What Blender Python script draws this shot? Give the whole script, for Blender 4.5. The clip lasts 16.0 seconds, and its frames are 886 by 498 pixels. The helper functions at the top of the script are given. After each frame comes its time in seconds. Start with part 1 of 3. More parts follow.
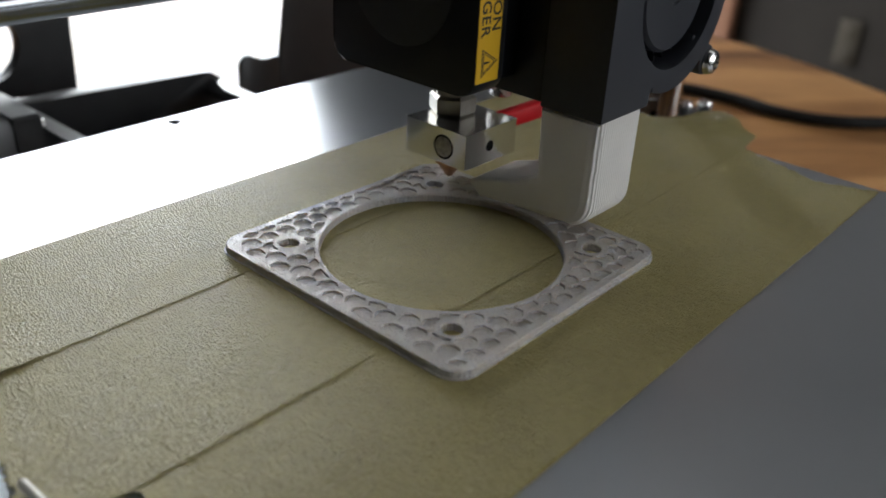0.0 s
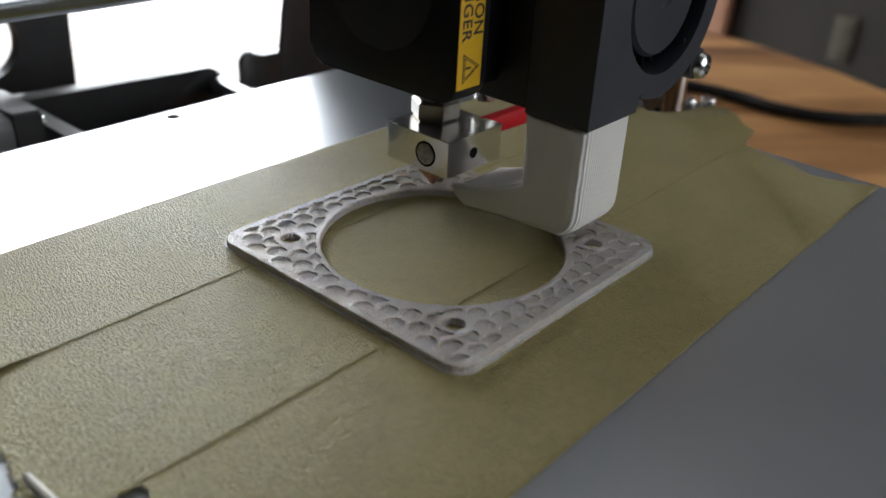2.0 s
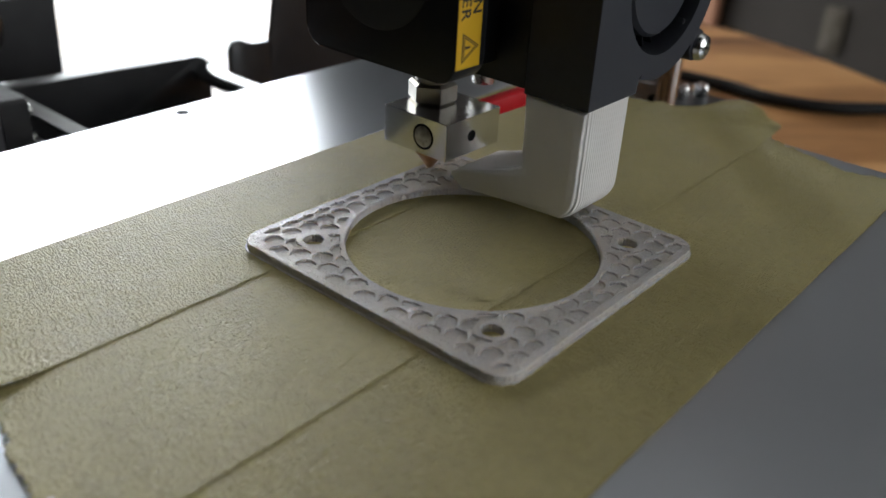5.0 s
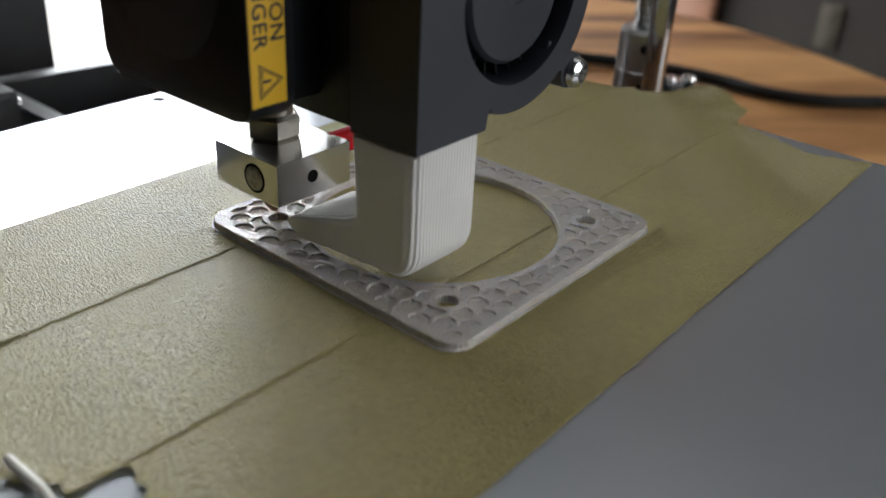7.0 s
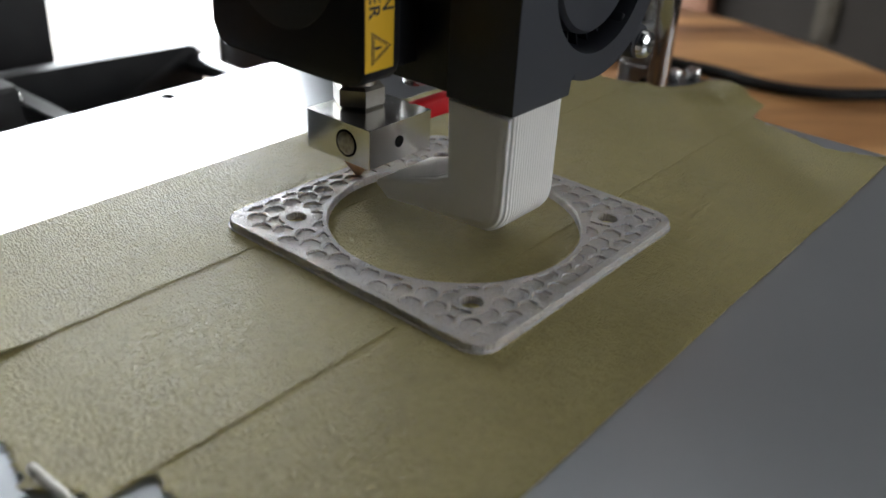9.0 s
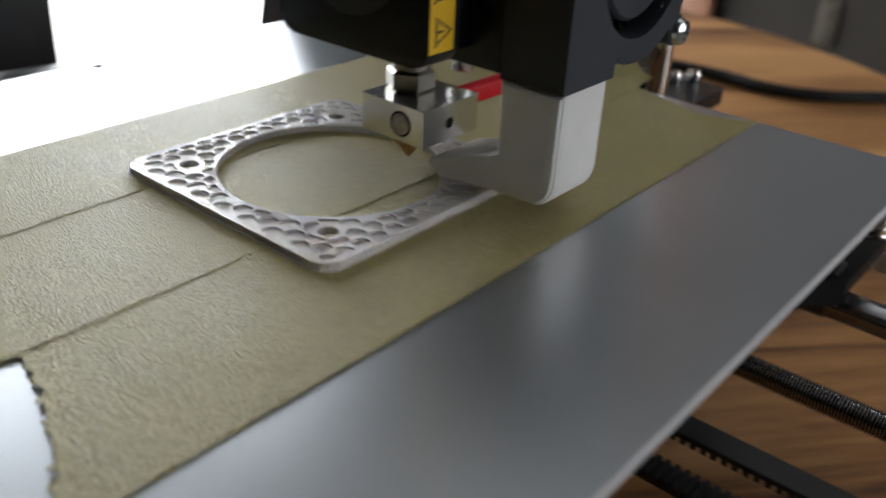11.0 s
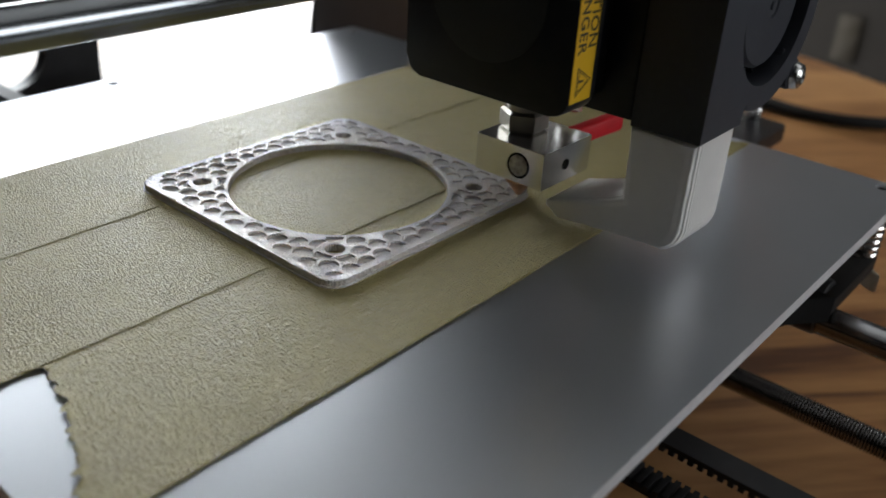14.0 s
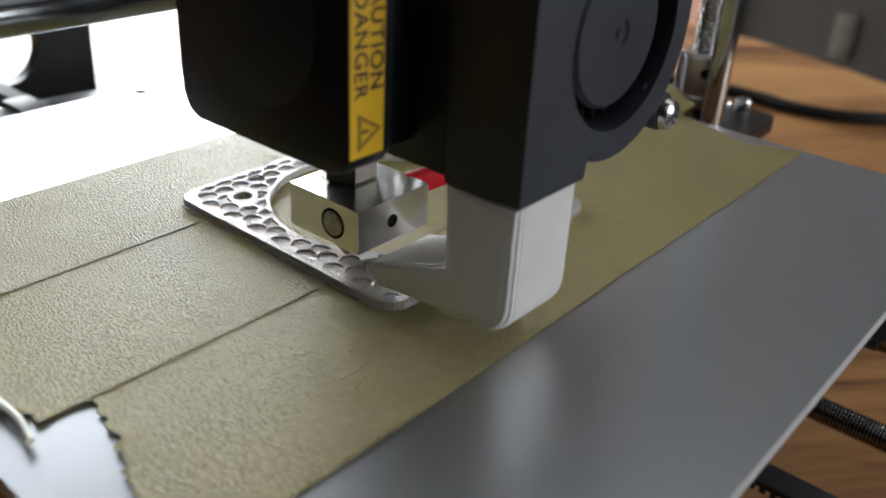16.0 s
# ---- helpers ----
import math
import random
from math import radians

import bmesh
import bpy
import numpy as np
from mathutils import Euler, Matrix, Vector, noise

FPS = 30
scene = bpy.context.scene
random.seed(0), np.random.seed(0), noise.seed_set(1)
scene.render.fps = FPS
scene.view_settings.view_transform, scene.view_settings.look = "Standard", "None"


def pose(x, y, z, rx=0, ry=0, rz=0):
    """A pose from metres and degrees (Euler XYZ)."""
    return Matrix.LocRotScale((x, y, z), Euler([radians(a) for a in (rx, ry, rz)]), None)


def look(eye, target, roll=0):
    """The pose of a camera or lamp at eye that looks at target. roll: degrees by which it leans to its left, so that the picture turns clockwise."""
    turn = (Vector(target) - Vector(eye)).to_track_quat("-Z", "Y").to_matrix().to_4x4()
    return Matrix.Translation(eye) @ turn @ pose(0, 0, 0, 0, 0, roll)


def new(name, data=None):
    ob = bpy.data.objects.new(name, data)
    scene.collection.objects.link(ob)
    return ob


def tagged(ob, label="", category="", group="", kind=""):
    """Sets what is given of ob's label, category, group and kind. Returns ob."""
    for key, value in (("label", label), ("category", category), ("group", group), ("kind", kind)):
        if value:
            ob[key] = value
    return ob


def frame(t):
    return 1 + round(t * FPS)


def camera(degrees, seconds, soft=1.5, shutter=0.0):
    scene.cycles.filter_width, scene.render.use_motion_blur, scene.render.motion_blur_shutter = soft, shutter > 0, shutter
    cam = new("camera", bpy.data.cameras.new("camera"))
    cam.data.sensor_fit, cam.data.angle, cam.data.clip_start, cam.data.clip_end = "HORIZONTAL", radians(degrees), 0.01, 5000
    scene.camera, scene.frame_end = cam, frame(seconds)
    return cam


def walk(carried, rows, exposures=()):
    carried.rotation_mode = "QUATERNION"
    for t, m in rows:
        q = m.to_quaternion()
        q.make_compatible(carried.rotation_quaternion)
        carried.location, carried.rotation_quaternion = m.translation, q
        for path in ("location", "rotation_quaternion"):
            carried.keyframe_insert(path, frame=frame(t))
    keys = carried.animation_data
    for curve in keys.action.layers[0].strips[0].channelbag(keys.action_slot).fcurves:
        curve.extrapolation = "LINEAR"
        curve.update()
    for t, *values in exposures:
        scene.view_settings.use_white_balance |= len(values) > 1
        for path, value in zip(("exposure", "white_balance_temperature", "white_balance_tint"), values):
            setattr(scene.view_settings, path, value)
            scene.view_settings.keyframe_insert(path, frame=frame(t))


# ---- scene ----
from mathutils import geometry

cam = camera(52.94, 16.0, soft=1.6, shutter=0.4)
cam.data.dof.use_dof = True
cam.data.dof.focus_distance = 0.185
cam.data.dof.aperture_fstop = 16.0
# seconds, eye in metres, Euler degrees
EYES = [
    (0, -0.15814, -0.13032, 0.09010, 62.055, -2.792, -48.207),
    (0.5, -0.15828, -0.13153, 0.09043, 62.045, -2.733, -48.242),
    (1, -0.15864, -0.12935, 0.09023, 62.041, -2.741, -48.296),
    (1.5, -0.15849, -0.12888, 0.08872, 61.884, -2.932, -48.473),
    (2, -0.15923, -0.12699, 0.08971, 61.825, -2.955, -48.561),
    (2.5, -0.15926, -0.12597, 0.08901, 61.816, -2.981, -48.581),
    (3, -0.15937, -0.12629, 0.08867, 61.750, -3.048, -48.657),
    (3.5, -0.15961, -0.12518, 0.08813, 61.642, -3.129, -48.867),
    (4, -0.15939, -0.12528, 0.08751, 61.656, -3.145, -48.869),
    (4.2, -0.15877, -0.12482, 0.08759, 61.365, -3.197, -49.100),
    (6.3, -0.15807, -0.12987, 0.08476, 61.757, -2.730, -49.196),
    (6.5, -0.15755, -0.13056, 0.08470, 61.499, -2.843, -49.180),
    (7, -0.15817, -0.13065, 0.08546, 61.442, -2.743, -49.342),
    (7.5, -0.15873, -0.13033, 0.08510, 61.430, -2.806, -49.310),
    (8, -0.15863, -0.12993, 0.08430, 61.409, -2.782, -49.344),
    (8.5, -0.15807, -0.12885, 0.08291, 61.358, -2.813, -49.414),
    (8.7, -0.15878, -0.12756, 0.08358, 61.230, -2.635, -49.619),
    (10.8, -0.15962, -0.12743, 0.08631, 60.724, -2.773, -49.771),
    (11, -0.15978, -0.12849, 0.08452, 61.282, -2.726, -49.547),
    (11.5, -0.15886, -0.12774, 0.08427, 61.158, -2.786, -49.542),
    (12, -0.15901, -0.12749, 0.08457, 61.149, -2.780, -49.577),
    (12.5, -0.15981, -0.12590, 0.08695, 61.166, -2.837, -49.476),
    (13, -0.16241, -0.11730, 0.09068, 61.519, -2.943, -49.159),
    (13.5, -0.16433, -0.11002, 0.09070, 61.716, -2.983, -49.116),
    (14, -0.16427, -0.10751, 0.09049, 61.683, -3.011, -49.083),
    (14.5, -0.16319, -0.10991, 0.08897, 61.817, -2.889, -49.087),
    (15, -0.16305, -0.11195, 0.08783, 61.832, -2.769, -49.137),
    (15.5, -0.16317, -0.11355, 0.08772, 61.842, -2.807, -49.087),
    (16, -0.16438, -0.11224, 0.08841, 61.789, -2.827, -49.151),
]
BED = [(0, -0.02331), (0.5, -0.01732), (1, -0.01834), (1.5, -0.02397), (2, -0.02106), (2.5, -0.03046), (3, -0.02969), (3.5, -0.02624), (4, -0.03074), (4.2, -0.03028), (6.3, -0.03158), (6.5, -0.02485), (7, -0.02555), (7.5, -0.02797), (8, -0.03045), (8.5, -0.02825), (8.7, -0.02819), (10.8, -0.00525), (11, 0.00830), (11.5, 0.02382), (12, 0.02039), (12.5, 0.03224), (13, 0.03169), (13.5, 0.03079), (14, 0.03347), (14.5, -0.00088), (15, -0.01997), (15.5, -0.00425), (16, 0.01354)]
HEAD = [(0, -0.00000), (0.5, -0.00694), (1, -0.00674), (1.5, -0.01328), (2, -0.00892), (2.5, -0.01361), (3, -0.01263), (3.5, -0.02312), (4, -0.01103), (4.2, -0.00607), (6.3, -0.02974), (6.5, -0.04034), (7, -0.05038), (7.5, -0.03791), (8, -0.02499), (8.5, -0.02263), (8.7, -0.02847), (10.8, -0.02509), (11, -0.01201), (11.5, 0.00219), (12, 0.00409), (12.5, -0.00115), (13, -0.00667), (13.5, 0.00440), (14, -0.00187), (14.5, -0.02936), (15, -0.04532), (15.5, -0.05568), (16, -0.05381)]
walk(cam, [(t, pose(x, y, z, rx, ry, rz)) for t, x, y, z, rx, ry, rz in EYES],
     exposures=[(0, -0.82), (1, -0.80), (3.5, -0.73), (4, -0.70), (6.5, -0.60), (7.5, -0.45), (8.5, -0.60), (11, -0.68), (12.5, -0.76), (14, -0.90), (15, -0.80), (15.5, -0.62), (16, -0.42)])

# ---- light ----
world = bpy.data.worlds.new("world")
scene.world = world
world.use_nodes = True
wn = world.node_tree
sky = wn.nodes.new("ShaderNodeTexSky")
sky.sky_type, sky.sun_disc = "NISHITA", False
sky.sun_elevation, sky.sun_rotation = radians(35), radians(0)
wn.links.new(sky.outputs[0], wn.nodes["Background"].inputs[0])
wn.nodes["Background"].inputs[1].default_value = 0.1


def window_light(name, watts, wide, high, m, colour):
    data = bpy.data.lights.new(name, "AREA")
    data.shape, data.size, data.size_y, data.energy, data.color = "RECTANGLE", wide, high, watts, colour
    ob = new(name, data)
    ob.matrix_world = m
    return ob


# daylight in the two window openings, strongest towards the window's upper east corner
window_light("window_daylight", 50.0, 1.24, 1.30, look((0.595, 1.10, -0.03), (0.595, 0, -0.03)), (0.90, 0.96, 1.0))
# Extra lamp added within the opening to steer the print head's shadow.
window_light("window_daylight", 24.0, 0.50, 0.50, look((0.98, 1.09, 0.36), (0.98, 0, 0.36)), (0.92, 0.97, 1.0))
window_light("side_daylight", 14.0, 1.1, 0.6, look((0.62, -1.62, 0.34), (0.62, 0, 0.34)), (0.88, 0.94, 1.0))

# ---- helpers for shapes; all lengths in centimetres ----
CM = 0.01


def V(*a):
    return Vector(a) * CM


def link_mesh(name, bm, mat, parent=None, label="", smooth=True, sharp=35):
    me = bpy.data.meshes.new(name)
    bmesh.ops.recalc_face_normals(bm, faces=bm.faces)
    if smooth:
        for f in bm.faces:
            f.smooth = True
        for e in bm.edges:
            if len(e.link_faces) == 2 and e.calc_face_angle(0) > radians(sharp):
                e.smooth = False
    bm.to_mesh(me)
    bm.free()
    ob = new(name, me)
    for one in (mat if isinstance(mat, (list, tuple)) else [mat]):
        me.materials.append(one)
    if parent:
        ob.parent = parent
    if label:
        ob["label"] = label
    return ob


def part(name, bm, mat, parent, label="", **kw):
    return link_mesh(name, bm, mat, parent, label, **kw)


def empty(name, label, category, group=""):
    return tagged(new(name), label, category, group)


def box(x0, x1, y0, y1, z0, z1, bev=0.0, seg=2, bm=None):
    bm2 = bmesh.new()
    bmesh.ops.create_cube(bm2, size=1)
    for v in bm2.verts:
        v.co = V(x0 + (x1 - x0) * (v.co.x + .5), y0 + (y1 - y0) * (v.co.y + .5), z0 + (z1 - z0) * (v.co.z + .5))
    if bev:
        bmesh.ops.bevel(bm2, geom=bm2.edges[:], offset=bev * CM, segments=seg, profile=.5, affect="EDGES")
    return join(bm, bm2)


def join(bm, bm2):
    if bm is None:
        return bm2
    me = bpy.data.meshes.new("tmp")
    bm2.to_mesh(me)
    bm2.free()
    bm.from_mesh(me)
    bpy.data.meshes.remove(me)
    return bm


def tube(a, b, r, seg=24, r2=None, bev=0.0, bm=None, caps=True):
    bm2 = bmesh.new()
    a, b = Vector(a), Vector(b)
    d = b - a
    bmesh.ops.create_cone(bm2, cap_ends=caps, segments=seg, radius1=r * CM, radius2=(r if r2 is None else r2) * CM, depth=d.length * CM)
    if bev:
        rim = [e for e in bm2.edges if abs(e.verts[0].co.z - e.verts[1].co.z) < 1e-7]
        bmesh.ops.bevel(bm2, geom=rim, offset=bev * CM, segments=2, profile=.5, affect="EDGES")
    m = Matrix.Translation((a + b) / 2 * CM) @ d.to_track_quat("Z", "Y").to_matrix().to_4x4()
    bm2.transform(m)
    return join(bm, bm2)


def lathe(axis_from, axis, rows, seg=28, bm=None):
    """rows of (radius, height) along an axis."""
    bm2 = bmesh.new()
    rings = []
    for r, h in rows:
        rings.append([bm2.verts.new((r * CM * math.cos(k * math.tau / seg), r * CM * math.sin(k * math.tau / seg), h * CM)) for k in range(seg)])
    for p, q in zip(rings, rings[1:]):
        for k in range(seg):
            bm2.faces.new((p[k], p[(k + 1) % seg], q[(k + 1) % seg], q[k]))
    bm2.faces.new(rings[0][::-1])
    bm2.faces.new(rings[-1])
    bm2.transform(Matrix.Translation(V(*axis_from)) @ Vector(axis).to_track_quat("Z", "Y").to_matrix().to_4x4())
    return join(bm, bm2)


def prism(loop, to3, h0, h1, bev=0.0, bm=None):
    """A closed outline of (u, v), pushed from h0 to h1; to3(u, v, h) gives the place in centimetres."""
    bm2 = bmesh.new()
    a = [bm2.verts.new(V(*to3(u, v, h0))) for u, v in loop]
    b = [bm2.verts.new(V(*to3(u, v, h1))) for u, v in loop]
    bm2.faces.new(a[::-1])
    bm2.faces.new(b)
    n = len(loop)
    for k in range(n):
        bm2.faces.new((a[k], a[(k + 1) % n], b[(k + 1) % n], b[k]))
    if bev:
        rim = list({e for f in bm2.faces if len(f.verts) == n for e in f.edges})
        bmesh.ops.bevel(bm2, geom=rim, offset=bev * CM, segments=2, profile=.5, affect="EDGES")
    return join(bm, bm2)


def arc(cx, cy, r, a0, a1, n):
    return [(cx + r * math.cos(radians(a0 + (a1 - a0) * k / n)), cy + r * math.sin(radians(a0 + (a1 - a0) * k / n))) for k in range(n + 1)]


def round_rect(x0, x1, y0, y1, r, n=6):
    return arc(x1 - r, y0 + r, r, -90, 0, n) + arc(x1 - r, y1 - r, r, 0, 90, n) + arc(x0 + r, y1 - r, r, 90, 180, n) + arc(x0 + r, y0 + r, r, 180, 270, n)


def flat_with_holes(outer, holes, to3, h0, h1, extra=None):
    """A plate with through holes: outline and holes as loops of (u, v)."""
    pts, edges = [], []
    for lp in [outer] + holes:
        s = len(pts)
        pts += [Vector(p) for p in lp]
        edges += [(s + k, s + (k + 1) % len(lp)) for k in range(len(lp))]
    co, _, faces, _, _, _ = geometry.delaunay_2d_cdt(pts, edges, [], 0, 1e-6)
    bm2 = bmesh.new()
    lo = [bm2.verts.new(V(*to3(c.x, c.y, h0))) for c in co]
    hi = [bm2.verts.new(V(*to3(c.x, c.y, h1))) for c in co]
    for f in faces:
        c = sum((co[i] for i in f), Vector((0, 0))) / len(f)
        if inside(c, outer) and not any(inside(c, h) for h in holes):
            bm2.faces.new([hi[i] for i in f])
            bm2.faces.new([lo[i] for i in reversed(f)])
    for a, b in edges:
        bm2.faces.new((lo[a], lo[b], hi[b], hi[a]))
    for v in [v for v in bm2.verts if not v.link_faces]:
        bm2.verts.remove(v)
    return bm2


def inside(p, loop):
    hit, n = False, len(loop)
    for k in range(n):
        (x1, y1), (x2, y2) = loop[k], loop[(k + 1) % n]
        if (y1 > p[1]) != (y2 > p[1]) and p[0] < (x2 - x1) * (p[1] - y1) / (y2 - y1) + x1:
            hit = not hit
    return hit


def sweep(name, pts, r, mat, parent=None, seg=10):
    """A round cord through points, as one mesh."""
    cu = bpy.data.curves.new(name, "CURVE")
    cu.dimensions, cu.bevel_depth, cu.bevel_resolution, cu.resolution_u = "3D", r * CM, 4, seg
    sp = cu.splines.new("BEZIER")
    sp.bezier_points.add(len(pts) - 1)
    for bp, p in zip(sp.bezier_points, pts):
        bp.co = V(*p)
        bp.handle_left_type = bp.handle_right_type = "AUTO"
    cu.use_fill_caps = True
    tmp = bpy.data.objects.new("tmp", cu)
    me = bpy.data.meshes.new_from_object(tmp)
    bpy.data.objects.remove(tmp)
    bpy.data.curves.remove(cu)
    for p in me.polygons:
        p.use_smooth = True
    me.name = name
    ob = new(name, me)
    me.materials.clear()
    me.materials.append(mat)
    if parent:
        ob.parent = parent
    return ob


# ---- materials ----
def material(name, colour, rough=0.5, metal=0.0, second=None, scale=200.0, detail=6.0, bump=0.0, bump_scale=None, rough_var=0.0,
             stretch=(1, 1, 1), coat=0.0, spec=0.5, sss=0.0, transmission=0.0, random_tint=0.0):
    m = bpy.data.materials.new(name)
    m.use_nodes = True
    nt = m.node_tree
    n, l = nt.nodes, nt.links
    p = n["Principled BSDF"]
    p.inputs["Roughness"].default_value = rough
    p.inputs["Metallic"].default_value = metal
    p.inputs["Specular IOR Level"].default_value = spec
    p.inputs["Coat Weight"].default_value = coat
    p.inputs["Transmission Weight"].default_value = transmission
    if sss:
        p.inputs["Subsurface Weight"].default_value = sss
        p.inputs["Subsurface Radius"].default_value = (0.004, 0.0036, 0.003)
    p.inputs["Base Color"].default_value = (*colour, 1)
    tc = n.new("ShaderNodeTexCoord")
    mp = n.new("ShaderNodeMapping")
    mp.inputs["Scale"].default_value = stretch
    l.new(tc.outputs["Object"], mp.inputs["Vector"])
    fine = n.new("ShaderNodeTexNoise")
    fine.inputs["Scale"].default_value = scale
    fine.inputs["Detail"].default_value = detail
    l.new(mp.outputs[0], fine.inputs["Vector"])
    broad = n.new("ShaderNodeTexNoise")
    broad.inputs["Scale"].default_value = scale / 9
    broad.inputs["Detail"].default_value = 3
    l.new(mp.outputs[0], broad.inputs["Vector"])
    add = n.new("ShaderNodeMath")
    add.operation = "MULTIPLY_ADD"
    add.inputs[1].default_value = 0.5
    l.new(fine.outputs[0], add.inputs[0])
    half = n.new("ShaderNodeMath")
    half.operation = "MULTIPLY"
    half.inputs[1].default_value = 0.5
    l.new(broad.outputs[0], half.inputs[0])
    l.new(half.outputs[0], add.inputs[2])
    if second:
        ramp = n.new("ShaderNodeValToRGB")
        ramp.color_ramp.elements[0].position, ramp.color_ramp.elements[1].position = 0.36, 0.64
        ramp.color_ramp.elements[0].color = (*colour, 1)
        ramp.color_ramp.elements[1].color = (*second, 1)
        l.new(add.outputs[0], ramp.inputs[0])
        l.new(ramp.outputs[0], p.inputs["Base Color"])
    if rough_var:
        mr = n.new("ShaderNodeMapRange")
        mr.inputs[1].default_value, mr.inputs[2].default_value = 0.3, 0.7
        mr.inputs[3].default_value, mr.inputs[4].default_value = max(0.02, rough - rough_var), min(1, rough + rough_var)
        l.new(add.outputs[0], mr.inputs[0])
        l.new(mr.outputs[0], p.inputs["Roughness"])
    if bump:
        b = n.new("ShaderNodeBump")
        b.inputs["Strength"].default_value = bump
        b.inputs["Distance"].default_value = 0.0004
        if bump_scale:
            nb = n.new("ShaderNodeTexNoise")
            nb.inputs["Scale"].default_value = bump_scale
            nb.inputs["Detail"].default_value = 5
            l.new(mp.outputs[0], nb.inputs["Vector"])
            l.new(nb.outputs[0], b.inputs["Height"])
        else:
            l.new(add.outputs[0], b.inputs["Height"])
        l.new(b.outputs[0], p.inputs["Normal"])
    return m


def glow(name, colour, strength):
    m = bpy.data.materials.new(name)
    m.use_nodes = True
    nt = m.node_tree
    nt.nodes.remove(nt.nodes["Principled BSDF"])
    e = nt.nodes.new("ShaderNodeEmission")
    e.inputs[0].default_value, e.inputs[1].default_value = (*colour, 1), strength
    nt.links.new(e.outputs[0], nt.nodes["Material Output"].inputs[0])
    return m


def crepe_tape(name):
    """Creped paper: short ridges across the strip, finer ones askew, soft waves; slightly waxy."""
    m = material(name, (0.36, 0.30, 0.112), rough=0.46, second=(0.44, 0.374, 0.148), scale=500, spec=0.46, rough_var=0.08)
    nt = m.node_tree
    n, l = nt.nodes, nt.links
    p = n["Principled BSDF"]
    tc = n.new("ShaderNodeTexCoord")

    def layer(scale, stretch, detail, degrees, rough=0.5):
        mp = n.new("ShaderNodeMapping")
        mp.inputs["Scale"].default_value = stretch
        turn = n.new("ShaderNodeVectorRotate")
        turn.rotation_type = "Z_AXIS"
        turn.inputs["Angle"].default_value = radians(degrees)
        l.new(tc.outputs["Object"], turn.inputs["Vector"])
        l.new(turn.outputs[0], mp.inputs["Vector"])
        t = n.new("ShaderNodeTexNoise")
        t.inputs["Scale"].default_value, t.inputs["Detail"].default_value = scale, detail
        t.inputs["Roughness"].default_value, t.inputs["Distortion"].default_value = rough, 0.1
        l.new(mp.outputs[0], t.inputs["Vector"])
        return t.outputs[0]

    def weigh(a, k, rest):
        w = n.new("ShaderNodeMath")
        w.operation = "MULTIPLY_ADD"
        w.inputs[1].default_value = k
        l.new(a, w.inputs[0])
        l.new(rest, w.inputs[2])
        return w.outputs[0]

    ridges = layer(2500, (1.4, 0.30, 1), 2, 5)
    askew = layer(2800, (0.35, 1.2, 1), 1, 24)
    along = layer(2300, (0.16, 1.3, 1), 2, 1)
    wave = layer(60, (0.6, 1.4, 1), 3, 50)
    height = weigh(askew, 0.35, weigh(along, 0.8, weigh(wave, 0.9, ridges)))
    b = n.new("ShaderNodeBump")
    b.inputs["Strength"].default_value, b.inputs["Distance"].default_value = 1.0, 0.00088
    l.new(height, b.inputs["Height"])
    l.new(b.outputs[0], p.inputs["Normal"])
    return m


def bead_plastic(name):
    """Glossy extruded plastic: beads laid side by side along the outline, uneven and shiny."""
    m = material(name, (0.74, 0.695, 0.66), rough=0.18, second=(0.80, 0.755, 0.715), scale=260, sss=0.9, rough_var=0.06, spec=0.5, transmission=0.35)
    nt = m.node_tree
    n, l = nt.nodes, nt.links

    def maths(op, a, b):
        k = n.new("ShaderNodeMath")
        k.operation = op
        for i, v in enumerate((a, b)):
            if isinstance(v, (int, float)):
                k.inputs[i].default_value = v
            elif v is not None:
                l.new(v, k.inputs[i])
        return k.outputs[0]

    tc = n.new("ShaderNodeTexCoord")

    def lumps(scale, detail):
        t = n.new("ShaderNodeTexNoise")
        t.inputs["Scale"].default_value, t.inputs["Detail"].default_value = scale, detail
        l.new(tc.outputs["Object"], t.inputs["Vector"])
        return t.outputs[0]

    xyz = n.new("ShaderNodeSeparateXYZ")
    l.new(tc.outputs["Object"], xyz.inputs[0])
    ring = maths("MAXIMUM", maths("ABSOLUTE", xyz.outputs[0], None), maths("ABSOLUTE", xyz.outputs[1], None))
    ring = maths("ADD", ring, maths("MULTIPLY", lumps(220, 2), 0.0007))
    bead = maths("SINE", maths("MULTIPLY", ring, math.tau / 0.00048), None)
    height = maths("ADD", maths("MULTIPLY", bead, 0.1), maths("MULTIPLY", lumps(1200, 2), 1.35))
    b = n.new("ShaderNodeBump")
    b.inputs["Strength"].default_value, b.inputs["Distance"].default_value = 1.0, 0.0004
    l.new(height, b.inputs["Height"])
    l.new(b.outputs[0], n["Principled BSDF"].inputs["Normal"])
    return m


GRAIN = 41


